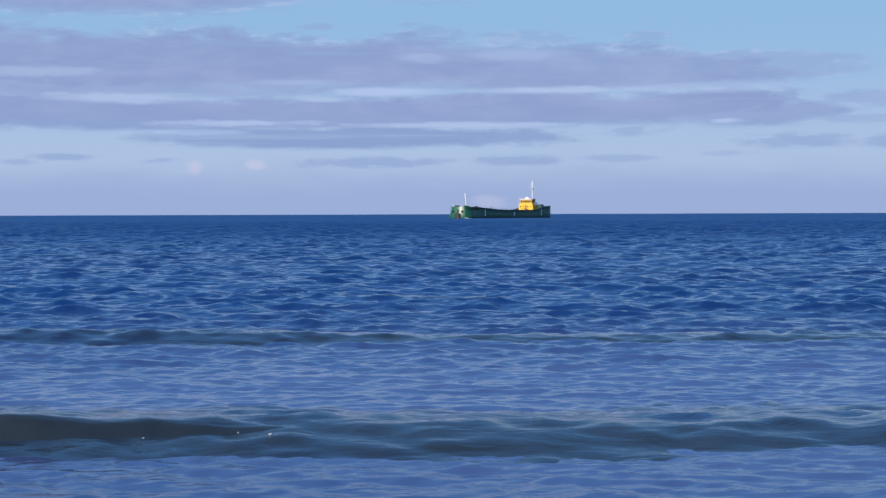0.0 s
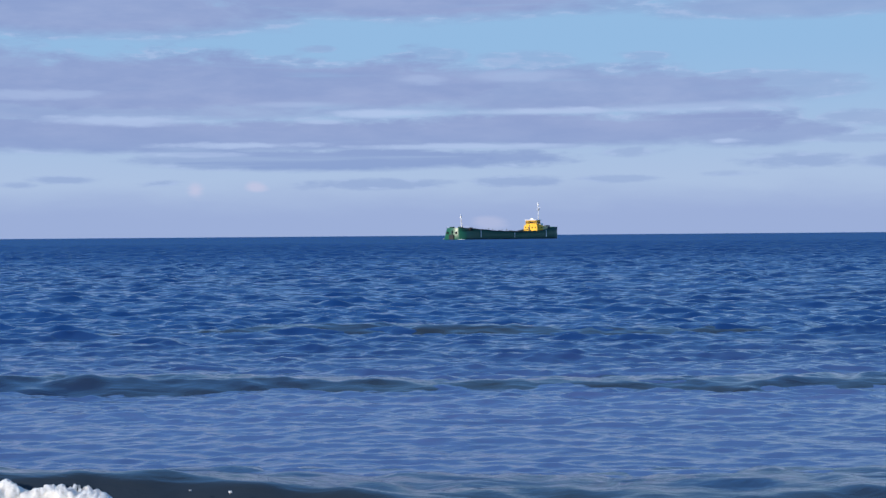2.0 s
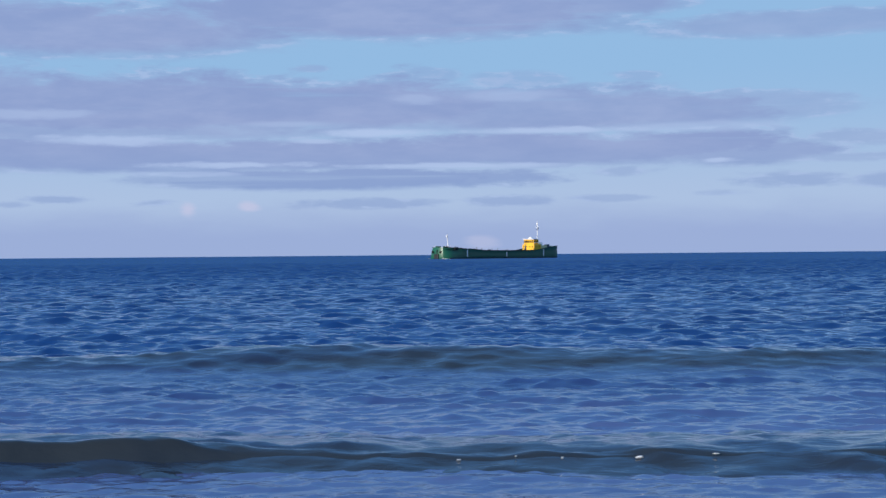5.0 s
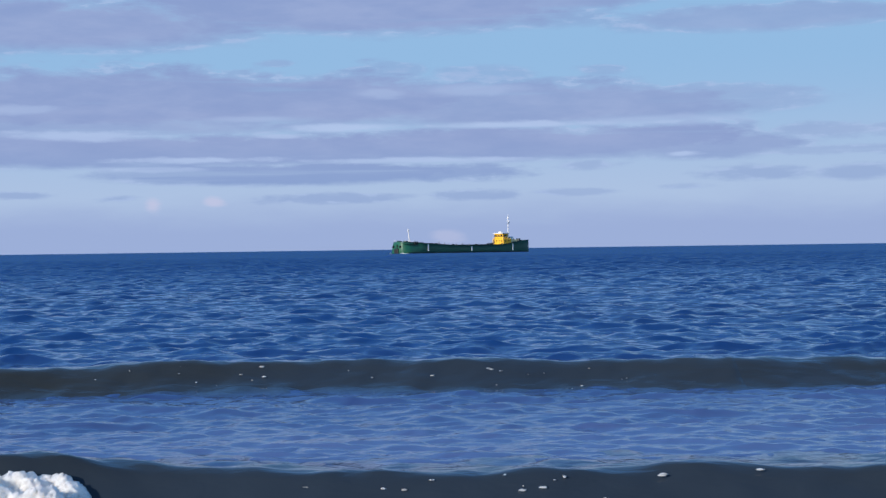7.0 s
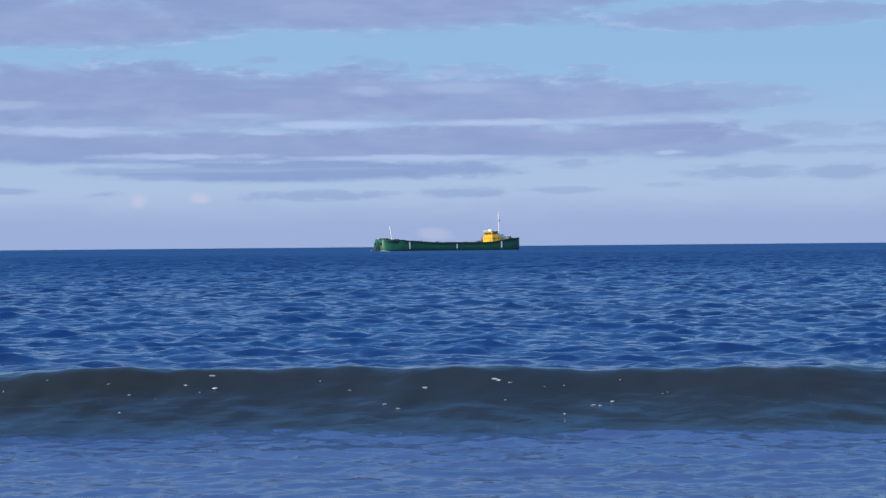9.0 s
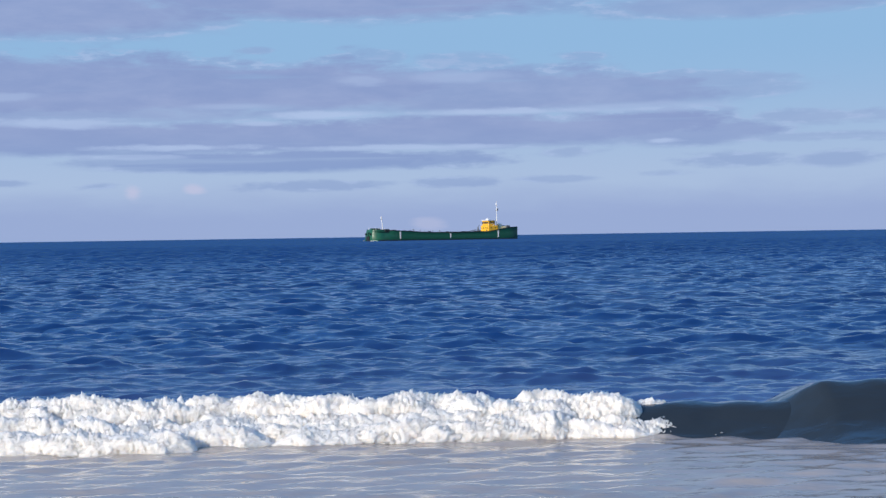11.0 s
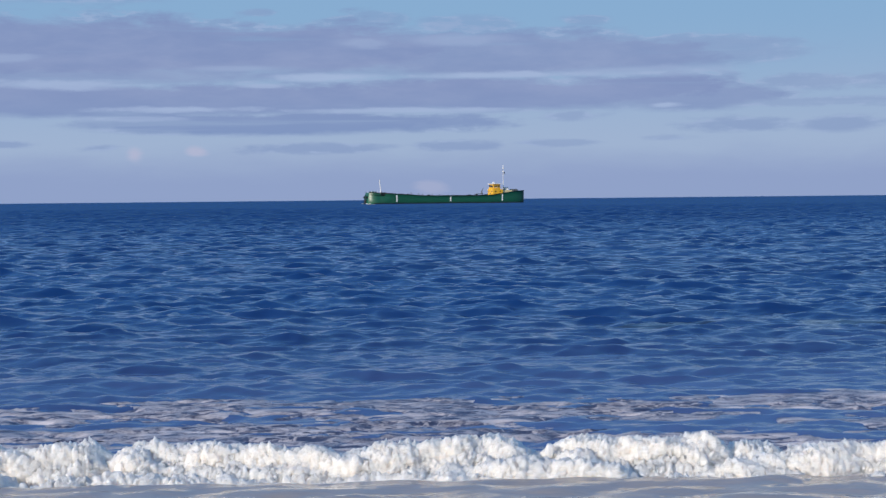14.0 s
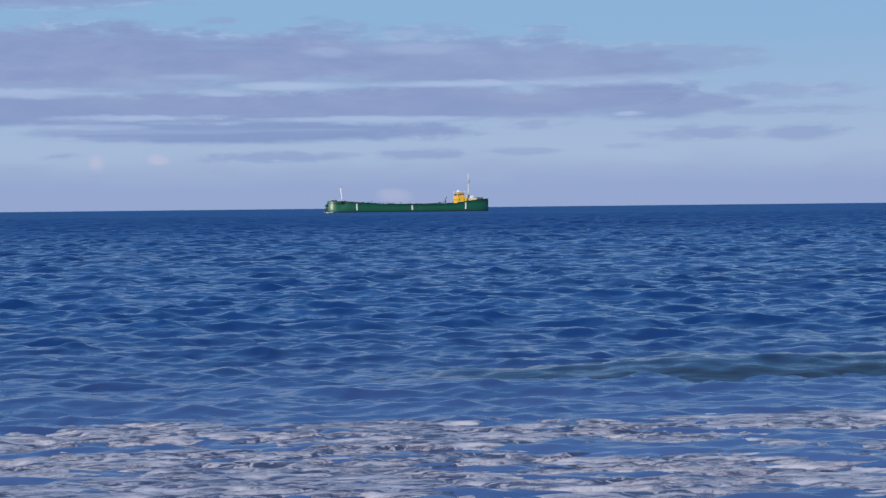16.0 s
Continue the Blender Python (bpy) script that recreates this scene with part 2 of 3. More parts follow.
# ---- mesh helpers ----
def grid_mesh(name, X, Y, Z, mat):
    r, c = X.shape
    idx = np.arange(r * c).reshape(r, c)
    quads = np.stack([idx[:-1, :-1], idx[:-1, 1:], idx[1:, 1:], idx[1:, :-1]], -1).reshape(-1, 4)
    me = bpy.data.meshes.new(name)
    me.vertices.add(r * c)
    me.vertices.foreach_set("co", np.stack([X, Y, Z], -1).astype(np.float32).ravel())
    me.loops.add(quads.size)
    me.loops.foreach_set("vertex_index", quads.astype(np.int32).ravel())
    me.polygons.add(len(quads))
    me.polygons.foreach_set("loop_start", np.arange(0, quads.size, 4, dtype=np.int32))
    me.update(calc_edges=True)
    me.polygons.foreach_set("use_smooth", np.ones(len(quads), bool))
    me.materials.append(mat)
    return me


def part(name, bm, mat, parent, label="", smooth=False):
    me = bpy.data.meshes.new(name)
    bmesh.ops.recalc_face_normals(bm, faces=bm.faces)
    bm.to_mesh(me)
    bm.free()
    me.materials.append(mat)
    if smooth:
        for p in me.polygons:
            p.use_smooth = True
    ob = new(name, me)
    ob.parent = parent
    return tagged(ob, label=label)


def box_bm(x0, x1, y0, y1, z0, z1, bevel=0.05, bm=None):
    own = bm is None
    bm = bm or bmesh.new()
    m = Matrix.Translation(((x0 + x1) / 2, (y0 + y1) / 2, (z0 + z1) / 2)) @ Matrix.Diagonal((x1 - x0, y1 - y0, z1 - z0, 1))
    got = bmesh.ops.create_cube(bm, size=1, matrix=m)
    if bevel:
        edges = list({e for v in got["verts"] for e in v.link_edges})
        bmesh.ops.bevel(bm, geom=edges, offset=bevel, segments=2, affect="EDGES", profile=0.5)
    return bm


def rod_bm(a, b, r0, r1, sides=10, bm=None):
    bm = bm or bmesh.new()
    a, b = Vector(a), Vector(b)
    d = b - a
    m = Matrix.Translation((a + b) / 2) @ d.to_track_quat("Z", "Y").to_matrix().to_4x4()
    bmesh.ops.create_cone(bm, cap_ends=True, segments=sides, radius1=r0, radius2=r1, depth=d.length, matrix=m)
    return bm


# ---- sea ----
def chop(X, Y, spacing, seed, calm=1.0, grow=1.0, longest=9.0, shortest=0.24, count=120, steep=0.052, spread=0.62):
    """A wind chop of many sine waves of all lengths that run roughly to the shore: heights, and the shift that sharpens the crests."""
    rng = np.random.RandomState(seed)
    Z, DX, DY = np.zeros_like(X), np.zeros_like(X), np.zeros_like(X)
    for i in range(count):
        L = longest * (shortest / longest) ** ((i + rng.rand()) / count)
        k = 2 * math.pi / L
        a = rng.normal(0, spread)
        kx, ky = k * math.sin(a), k * math.cos(a)
        ph = rng.rand() * 2 * math.pi
        amp = steep * (0.6 + 0.8 * rng.rand()) / k * min(1.0, (1.5 / L) ** 1.3) * min(1.0, (L / 0.5) ** 0.5)
        w = np.clip((L / spacing - 2.2) / 1.3, 0, 1) * calm ** min(1.2, L / 0.9) * amp
        w = w * (grow if L > 1.2 else 1.0)
        p = kx * X + ky * Y + ph
        c = w * np.cos(p)
        Z += w * np.sin(p)
        DX += c * math.sin(a)
        DY += c * math.cos(a)
    return Z, DX, DY


def sea_sheet(seed, level, shift, columns, pitch, strength):
    d = [6.0]
    while d[-1] < 6500:
        s = d[-1]
        d.append(s + (0.25 if s < 11 else max(0.055, pitch * s) if s < 500 else 0.012 * s * (s / 500) ** 0.6))
    d = np.array(d)
    inner = np.linspace(-1, 1, columns)
    outer = 1 + np.array([0.02, 0.06, 0.12, 0.22, 0.4, 0.7, 1.2, 2.0, 3.4, 6.0, 12.0])
    u = np.concatenate([-outer[::-1], inner, outer])
    reach = d * 0.31 + 4
    X, Y = reach[:, None] * u[None, :] + 0.02 * d[:, None], np.repeat(d[:, None], len(u), 1)
    step = np.maximum(np.gradient(d)[:, None], reach[:, None] * np.abs(np.gradient(u))[None, :])
    calm = 0.22 + 0.78 * np.clip((Y - 19) / 24, 0, 1)
    # the waves are longer and higher off shore
    grow = 1.0 + 1.6 * np.clip((Y - 70) / 230, 0, 1)
    Z, DX, DY = (strength * q for q in chop(X + shift, Y, step, seed, calm, grow))
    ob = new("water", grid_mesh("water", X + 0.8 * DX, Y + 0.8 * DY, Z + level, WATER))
    return tagged(ob, "blue choppy sea water reaching to the horizon", "sea", kind="structure")


SEA = [sea_sheet(11, 0.0, 0.0, 461, 0.0026, 1.0), sea_sheet(23, -0.04, 40.0, 231, 0.0036, 0.8)]


def beach():
    y = np.linspace(-80, 30, 90)
    x = np.concatenate([np.linspace(-400, -30, 12), np.linspace(-28, 28, 60), np.linspace(30, 400, 12)])
    X, Y = np.meshgrid(x, y)
    Z = np.interp(Y, [-80, -10, 2, 10, 30], [2.5, 1.3, 0.75, -0.35, -1.6])
    Z += 0.03 * np.sin(X * 1.7 + np.sin(Y * 0.9) * 2) * np.cos(Y * 1.3)
    return tagged(new("ground", grid_mesh("ground", X, Y, Z, SAND)), "sloping sandy beach under the shallow water", "beach", kind="structure")


beach()


# ---- waves that run to the shore ----
def smooth_noise(x, seed, scale):
    rng = np.random.RandomState(seed)
    out = np.zeros_like(x)
    for k in range(7):
        f = scale * (0.5 + 0.55 * k)
        out += np.sin(x * f + rng.rand() * 6.28) * rng.normal() / (1 + 0.5 * k)
    return out / 2.2


def crest_profile(S):
    """Height across a wave, 1 at its rather sharp crest."""
    return np.exp(0.0316 - (S * S + 0.01) ** 0.75)


def wave_mesh(name, height, front, back, seed, shape, wobble=0.35, ripple=1.0, half=15.0, lip=0.0, fine=1.0, mat=None):
    x = np.linspace(-half, half, int(420 * fine))
    s = np.concatenate([np.linspace(-3.2, -1.2, int(30 * fine))[:-1], np.linspace(-1.2, 1.0, int(66 * fine))[:-1], np.linspace(1.0, 3.0, int(30 * fine))])
    X, S = np.meshgrid(x, s)
    H = height * np.interp(X, [p[0] for p in shape], [p[1] for p in shape]) * (1 + 0.055 * smooth_noise(X, seed, 0.8))
    Y = np.where(S < 0, S * front, S * back)
    Z = H * crest_profile(S) - 0.11 * np.clip(np.abs(S) - 1.9, 0, 1)
    Y = Y - lip * H * np.clip(Z / np.maximum(H, 0.01), 0, 1) ** 3
    Y = Y + wobble * smooth_noise(X, seed + 1, 0.35)
    r, _, _ = chop(X, Y, np.full_like(X, 0.075 / fine), seed + 5, 1.0, 1.0, 1.3, 0.2, 50, 0.034, 0.7)
    Z = Z + r * ripple * np.where(S < -0.1, 0.8, 1.15)
    # the ends dip below the sea
    Z = Z - 0.6 * np.clip((np.abs(X) - (half - 2)) / 2, 0, 1)
    return grid_mesh(name, X, Y, Z, mat)


def foam_roll(seed):
    """A length of tumbling foam: a lumpy, ragged roll, thin at both ends."""
    u, v = np.linspace(-1, 1, 104), np.linspace(0, 2 * math.pi, 53)
    U, V = np.meshgrid(u, v)
    R = np.empty_like(U)
    for i in range(U.shape[0]):
        for j in range(U.shape[1]):
            p = Vector((U[i, j] * 2.6 + seed * 9.7, math.cos(V[i, j]) * 1.0, math.sin(V[i, j]) * 1.0))
            q = p + 0.35 * noise.noise_vector(p * 2.2)
            rag = 0.30 * noise.noise(p * 1.1) + 0.12 * noise.noise(q * 2.6) + 0.12 * (0.5 - abs(noise.noise(q * 5.0))) + 0.17 * (0.5 - abs(noise.noise(q * 10.0))) + 0.14 * noise.noise(q * 21)
            R[i, j] = 0.82 + rag
    R[-1] = R[0]
    R *= np.clip((1 - np.abs(U)) / 0.35, 0.0, 1) ** 0.5
    X = U * 1.0 + 0.05 * (R - 0.9)
    return grid_mesh("foam", X, R * np.cos(V), R * np.sin(V), FOAM)


def foam_blob(seed, sub=4):
    bm = bmesh.new()
    bmesh.ops.create_icosphere(bm, subdivisions=sub, radius=1)
    off = Vector((seed * 7.3, seed * 3.1, seed * 1.7))
    for v in bm.verts:
        p = v.co.copy()
        r = 1 + 0.30 * noise.noise(p * 1.4 + off) + 0.30 * abs(noise.noise(p * 3.1 + off)) + 0.26 * abs(noise.noise(p * 6.5 + off)) + 0.17 * abs(noise.noise(p * 13 + off)) - 0.2
        v.co = p * r
    me = bpy.data.meshes.new("foam")
    bm.to_mesh(me)
    bm.free()
    for p in me.polygons:
        p.use_smooth = True
    me.materials.append(FOAM)
    return me


ROLLS = [foam_roll(i + 1) for i in range(6)]
BLOBS = [foam_blob(i, 2) for i in range(6)]
MOVES = []  # thing or part, rows


def make_wave(label, path, swell, *crests):
    """path: seconds, distance from shore. swell and crest: a mesh and rows of seconds, height."""
    wave = tagged(new("wave"), label, "wave", group="waves running to the beach")
    MOVES.append((wave, [(t, pose(0, d, 0)) for t, d in path]))
    for name, (mesh, rows) in (("swell", swell), *(("crest", c) for c in crests)):
        ob = new(name, mesh)
        ob.parent = wave
        MOVES.append((ob, [(t, pose(0, 0, z)) for t, z in rows]))
    return wave


def roller(wave, x0, x1, start, rate, top, end, seed, crest, ahead=0.0):
    """Lengths of foam that come up out of the crest, one after another along it, and churn in front of it, with clots thrown up above."""
    rng = random.Random(seed)
    x = x0
    while x < x1:
        kinds = ["roll", "roll", "roll"] + ["clot"] * 20
        for k, kind in enumerate(kinds):
            roll = kind == "roll"
            ob = new("foam", rng.choice(ROLLS if roll else BLOBS))
            ob.parent = wave
            if roll:
                g = (1.0, 1.08, 0.88)[k]
                ob.scale = (rng.uniform(0.85, 1.1), g * rng.uniform(0.27, 0.33), g * rng.uniform(0.25, 0.30))
                px = x + rng.uniform(-0.12, 0.12)
                y1, z1 = ((-0.5, top - 0.27), (-0.80, top - 0.46), (-1.16, 0.03))[k]
                # the toe runs out in lobes
                y1 += rng.uniform(-0.07, 0.07) + (0.08, 0.16, 0.32)[k] * float(smooth_noise(np.array([px]), seed + 40, 1.1)[0]) + (0.01, 0.03, 0.06)[k] * px
                z1 += rng.uniform(-0.05, 0.05)
                swing, late = rng.uniform(28, 45), 0.0
            else:
                r = 0.010 + 0.03 * rng.random() ** 2
                ob.scale = (r * rng.uniform(0.8, 1.6), r, r * rng.uniform(0.9, 2.2))
                px = x + rng.uniform(-0.35, 0.35)
                a = rng.uniform(-0.3, 1.0)
                y1, z1 = -0.4 - 0.6 * a, top - 0.11 - 0.5 * a * a + rng.uniform(-0.04, 0.04)
                swing, late = rng.uniform(40, 70), rng.uniform(0.1, 0.5)
            t0 = start + (x - x0) * rate + late
            y1 += -ahead + CREST_WOBBLE * float(smooth_noise(np.array([px]), crest + 1, 0.35)[0])
            spin, turn, beat = rng.uniform(0, 360), rng.uniform(-9, 9) + (180 if rng.random() < 0.5 else 0), rng.uniform(2.2, 3.4)
            rows = [(0.0, pose(px, 0.6, -0.85, spin, 0, turn)), (t0, pose(px, 0.5, -0.75, spin, 0, turn))]
            t = t0 + 0.4
            while t < 16.3:
                fall = max(0.0, t - end) * 0.09
                early = 0.5 * min(1.0, max(0.0, (end - t) / 0.7)) if end > 11 else 0.0
                lift = (0.03 if roll else 0.08) * math.sin(t * beat + px * 5)
                rows.append((min(t, 16.0), pose(px, y1 - early + 0.05 * math.sin(t * 2.3 + px * 3), z1 + lift - fall, spin + swing * (t - t0) * 1.6, 0, turn)))
                t += 0.4
            if rows[-1][0] < 16:
                rows.append((16.0, rows[-1][1]))
            MOVES.append((ob, rows))
        x += 0.72


CREST_WOBBLE = 0.3
WAVE_C = [(0, 47.0), (3.0, 38.0), (4.5, 34.6), (7.0, 29.0), (9.0, 23.4), (10.2, 20.9), (11.3, 19.0), (12.5, 16.8), (13.5, 15.1), (14.5, 13.5), (16.0, 11.6)]


def wide(seed, shape, front=1.8):
    return wave_mesh("swell", 0.44, front, 3.2, seed, shape, CREST_WOBBLE, fine=0.7, mat=SWELL_WATER)


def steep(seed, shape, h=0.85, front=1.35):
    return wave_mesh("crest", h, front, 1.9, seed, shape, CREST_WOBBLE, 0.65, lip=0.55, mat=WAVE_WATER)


wave_a = make_wave("low dark wave breaking white at one end near the beach",
                   [(0, 18.0), (0.9, 16.3), (1.5, 15.3), (2.1, 14.6), (2.5, 13.9), (3.0, 12.4), (3.5, 11.4), (4.2, 10.5), (6.0, 8.5), (16.0, 7.0)],
                   (wide(32, [(-15, 1), (0, 0.9), (15, 0.7)]), [(0, -0.2), (2.0, -0.22), (3.5, -0.4), (5.0, -0.9), (16, -0.9)]),
                   (steep(32, [(-15, 1), (-4.2, 1), (-2.4, 0.85), (0, 0.62), (3, 0.5), (15, 0.45)]), [(0, -0.50), (1.5, -0.35), (2.6, -0.36), (4.0, -0.7), (5.0, -1.3), (16, -1.3)]))
wave_b = make_wave("murky brown wave with a curling white end near the beach",
                   [(0, 31.5), (1.5, 27.6), (3.0, 23.8), (4.5, 20.4), (6.8, 15.5), (7.5, 14.4), (8.3, 13.2), (10.0, 10.8), (12.0, 8.5), (16.0, 7.0)],
                   (wide(42, [(-15, 1.1), (-4, 1.08), (0, 0.85), (15, 0.9)], 1.4), [(0, -0.30), (3.0, -0.30), (4.5, -0.22), (7.0, -0.12), (9.0, -0.35), (11.0, -0.9), (16, -0.9)]),
                   (steep(42, [(-15, 1), (-3.4, 1.12), (-1.6, 0.92), (1.5, 0.86), (15, 0.84)]), [(0, -1.1), (2.8, -0.98), (4.5, -0.70), (6.8, -0.30), (8.3, -0.34), (10.0, -0.8), (11.0, -1.3), (16, -1.3)]))
wave_c = make_wave("long murky wave that rears up and breaks into white foam",
                   WAVE_C,
                   (wide(52, [(-15, 0.75), (-7, 0.78), (-3, 1.2), (0, 1.15), (4, 0.95), (15, 0.9)], 1.35), [(0, -0.48), (1.5, -0.41), (3.0, -0.15), (4.5, 0.02), (7.0, -0.12), (8.0, -0.16), (9.0, -0.15), (10.8, -0.25), (12, -0.5), (15, -0.7), (16, -0.8)]),
                   (steep(52, [(-15, 1), (5.6, 1), (7.2, 0.2), (15, 0)], front=1.75), [(0, -1.2), (3.0, -0.85), (4.7, -0.62), (7.0, -0.39), (8.0, -0.32), (9.0, -0.16), (10.3, -0.16), (11.2, -0.52), (12.2, -0.9), (14.5, -1.1), (16, -1.1)]),
                   (steep(52, [(-15, 0), (3.4, 0), (5.0, 1), (15, 1)], front=1.75), [(0, -1.22), (3.0, -0.87), (4.7, -0.64), (7.0, -0.41), (8.0, -0.34), (9.0, -0.17), (11.3, -0.2), (11.8, -0.5), (12.4, -0.9), (14.5, -1.1), (16, -1.1)]))
make_wave("low rounded swell behind the broken wave",
          [(0, 75.0), (12.5, 36.0), (14.5, 29.0), (16.0, 23.5)],
          (wide(62, [(-15, 0.4), (-1, 0.4), (3, 0.75), (5, 1.0), (15, 1.0)]), [(0, -0.6), (11, -0.5), (14.0, -0.44), (15.0, -0.38), (16, -0.27)]),
          (steep(62, [(-15, 0.6), (3, 0.7), (6, 1), (15, 1)]), [(0, -1.3), (12, -1.1), (16, -0.82)]))


def backwash(wave):
    x, y = np.linspace(-13, 13, 300), np.linspace(-8.0, -0.9, 130)
    X, Y = np.meshgrid(x, y)
    Z, _, _ = chop(X, Y, np.full_like(X, 0.07), 77, 1.0, 1.0, 0.8, 0.2, 40, 0.024, 0.5)
    Z -= 0.5 * np.clip((np.abs(X) - 11.5) / 1.5, 0, 1) + 0.25 * np.clip((-7.0 - Y) / 1.0, 0, 1)
    ob = new("backwash", grid_mesh("backwash", X, Y, Z, SANDY_WATER))
    ob.parent = wave
    tagged(ob, "shallow sandy water sliding back before the wave")
    MOVES.append((ob, [(t, pose(0, 0, z)) for t, z in ((0, -0.7), (9.6, -0.5), (10.6, 0.02), (11.2, 0.11), (16, 0.11))]))


backwash(wave_c)
roller(wave_a, -8.0, -2.2, 0.9, 0.17, 0.36, 2.6, 5, 32, 0.15)
roller(wave_b, -8.5, -2.9, 5.2, 0.15, 0.54, 8.5, 6, 42, 0.35)
roller(wave_c, -9.5, 9.5, 9.3, 0.112, 0.53, 11.3, 7, 52)


def flecks(wave, seed, crest_seed, height, spots, count, front=1.35, size=1.0):
    """Flecks of foam on the face of a wave, in loose clusters."""
    rng = random.Random(seed)
    crest = [c for c in wave.children if c.name.startswith("crest")][0]
    for k in range(count):
        x = rng.choice(spots) + rng.gauss(0, 0.55)
        S = -rng.uniform(0.15, 1.0)
        rise = float(crest_profile(S))
        y = S * front - 0.55 * height * rise ** 3 + CREST_WOBBLE * float(smooth_noise(np.array([x]), crest_seed + 1, 0.35)[0])
        ob = new("foam_fleck", rng.choice(BLOBS))
        ob.parent = crest
        r = size * rng.uniform(0.005, 0.016)
        ob.scale = (r * rng.uniform(1.2, 3.5), r, r * 0.8)
        ob.location = (x, y - 0.012, height * rise * (1 + 0.055 * float(smooth_noise(np.array([x]), crest_seed, 0.8)[0])) + 0.008)


flecks(wave_a, 3, 32, 0.85, [-4.0, -3.6, -3.2, -2.4, -1.6], 11, size=1.2)
flecks(wave_b, 4, 42, 0.74, [-0.6, 0.2, 1.0, 2.4, -5.0], 46)
flecks(wave_c, 5, 52, 0.85, [-4.5, -3.2, 0.2, 2.2, 3.0, 1.8], 30, 1.75)


# ---- foam left on the water behind the broken wave ----
def foam_strip(seed, width, half=10.0):
    """A lace of foam: where it is thick it stands above the water, where it is thin the water covers it."""
    x = np.arange(-half, half, 0.045)
    y = np.arange(-width / 2, width / 2, 0.035)
    X, Y = np.meshgrid(x, y)
    Z = np.empty_like(X)
    for i in range(X.shape[0]):
        for j in range(X.shape[1]):
            p = Vector((X[i, j] * 0.6, Y[i, j] * 1.8, seed * 5.0))
            w = p + 0.6 * noise.noise_vector(p * 0.9) + 0.2 * noise.noise_vector(p * 3.1)
            d = noise.voronoi(w * 1.7)[0]
            lace = 1 - min(1.0, (d[1] - d[0]) * 3.2)
            Z[i, j] = lace * 0.95 + 1.2 * noise.noise(w * 0.33) + 0.3 * noise.noise(w * 4) + 0.2 * noise.noise(w * 9)
    edge = np.clip((width / 2 - np.abs(Y + 0.35 * smooth_noise(X, seed * 3, 1.3)) - 0.1 + 0.2 * smooth_noise(X, seed * 3 + 1, 4.0)) / (width * 0.3), 0, 1)
    Z = np.clip((Z - 0.68) * 0.05, -0.07, 0.006) - 0.08 * (1 - edge)
    return grid_mesh("foam", X, Y, Z + 0.024, THIN_FOAM)


def foam_trail():
    for k in range(6):
        start = 20.6 - 1.15 * k
        t0 = float(np.interp(-start, [-d for t, d in WAVE_C], [t for t, d in WAVE_C]))
        ob = tagged(new("foam", foam_strip(k + 1, 2.0)), "lacy white foam drifting on the shallow water", "foam", group="foam left by the breaking wave", kind="stuff")
        rows = [(t, pose(0, d, -0.9)) for t, d in WAVE_C if t < t0]
        rows += [(t0, pose(0, start, -0.7)), (t0 + 0.8, pose(0, start - 0.3, 0.0))]
        rows += [(16.0, pose(0, start - 0.3 - 0.45 * (16 - t0 - 0.8), 0.0))] if t0 < 15 else [(16.2, rows[-1][1])]
        MOVES.append((ob, rows))


foam_trail()


# ---- the ship ----
SHIP_AT = (28.6, 835.0, 0.0)


def hull_outline(x):
    """Half breadth along the hull; the bow points to -x."""
    bow, stern = -40.0, 42.0
    if x < bow + 6:
        q = (bow + 6 - x) / 6
        return 7.0 * math.sqrt(max(0.0, 1 - 0.62 * q ** 2.3))
    if x > stern - 5:
        return 7.0 - 1.3 * ((x - stern + 5) / 5) ** 2
    return 7.0


def sheer(x):
    return float(np.interp(x, [-40, -35, -28, -20, -12, 6, 24, 30, 36, 42], [5.7, 5.5, 5.0, 4.6, 4.0, 3.7, 4.0, 4.9, 5.8, 6.2]))


def hull_part(ship):
    xs = [-40, -39.85, -39.6, -39.2, -38.6, -37.8, -36.8, -35.6, -34.2, -32.5] + list(np.linspace(-30, 34, 22)) + [37, 39.5, 41, 42]
    bm = bmesh.new()
    rings = []
    for x in xs:
        b, top = hull_outline(x), sheer(x)
        rake = 1.0 if x < -36 else 0.0
        ring = []
        for side in (-1, 1):
            row = []
            for f, k in ((-1.2, 0.93), (0.0, 0.97), (0.5, 1.0), (top * 0.55, 1.0), (top - 0.25, 1.0), (top, 1.02)):
                low = max(0.0, 1 - max(f, 0) / 2.2)
                if x < -31 and f > 0.6:
                    k -= 0.24 * (f - 0.5) / top
                back = 0.21 * max(0.0, f - 0.5) * min(1.0, max(0.0, (-31 - x) / 8))
                row.append(bm.verts.new((x + rake * low * 0.5 + back, side * b * k, f)))
            ring.append(row)
        rings.append(ring)
    for a, b in zip(rings, rings[1:]):
        for s in (0, 1):
            for i in range(5):
                bm.faces.new((a[s][i], b[s][i], b[s][i + 1], a[s][i + 1]))
    for ring in (rings[0], rings[-1]):
        for i in range(5):
            bm.faces.new((ring[0][i], ring[0][i + 1], ring[1][i + 1], ring[1][i]))
    return part("hull", bm, GREEN, ship, "green painted steel hull with rust and scuffs", True)


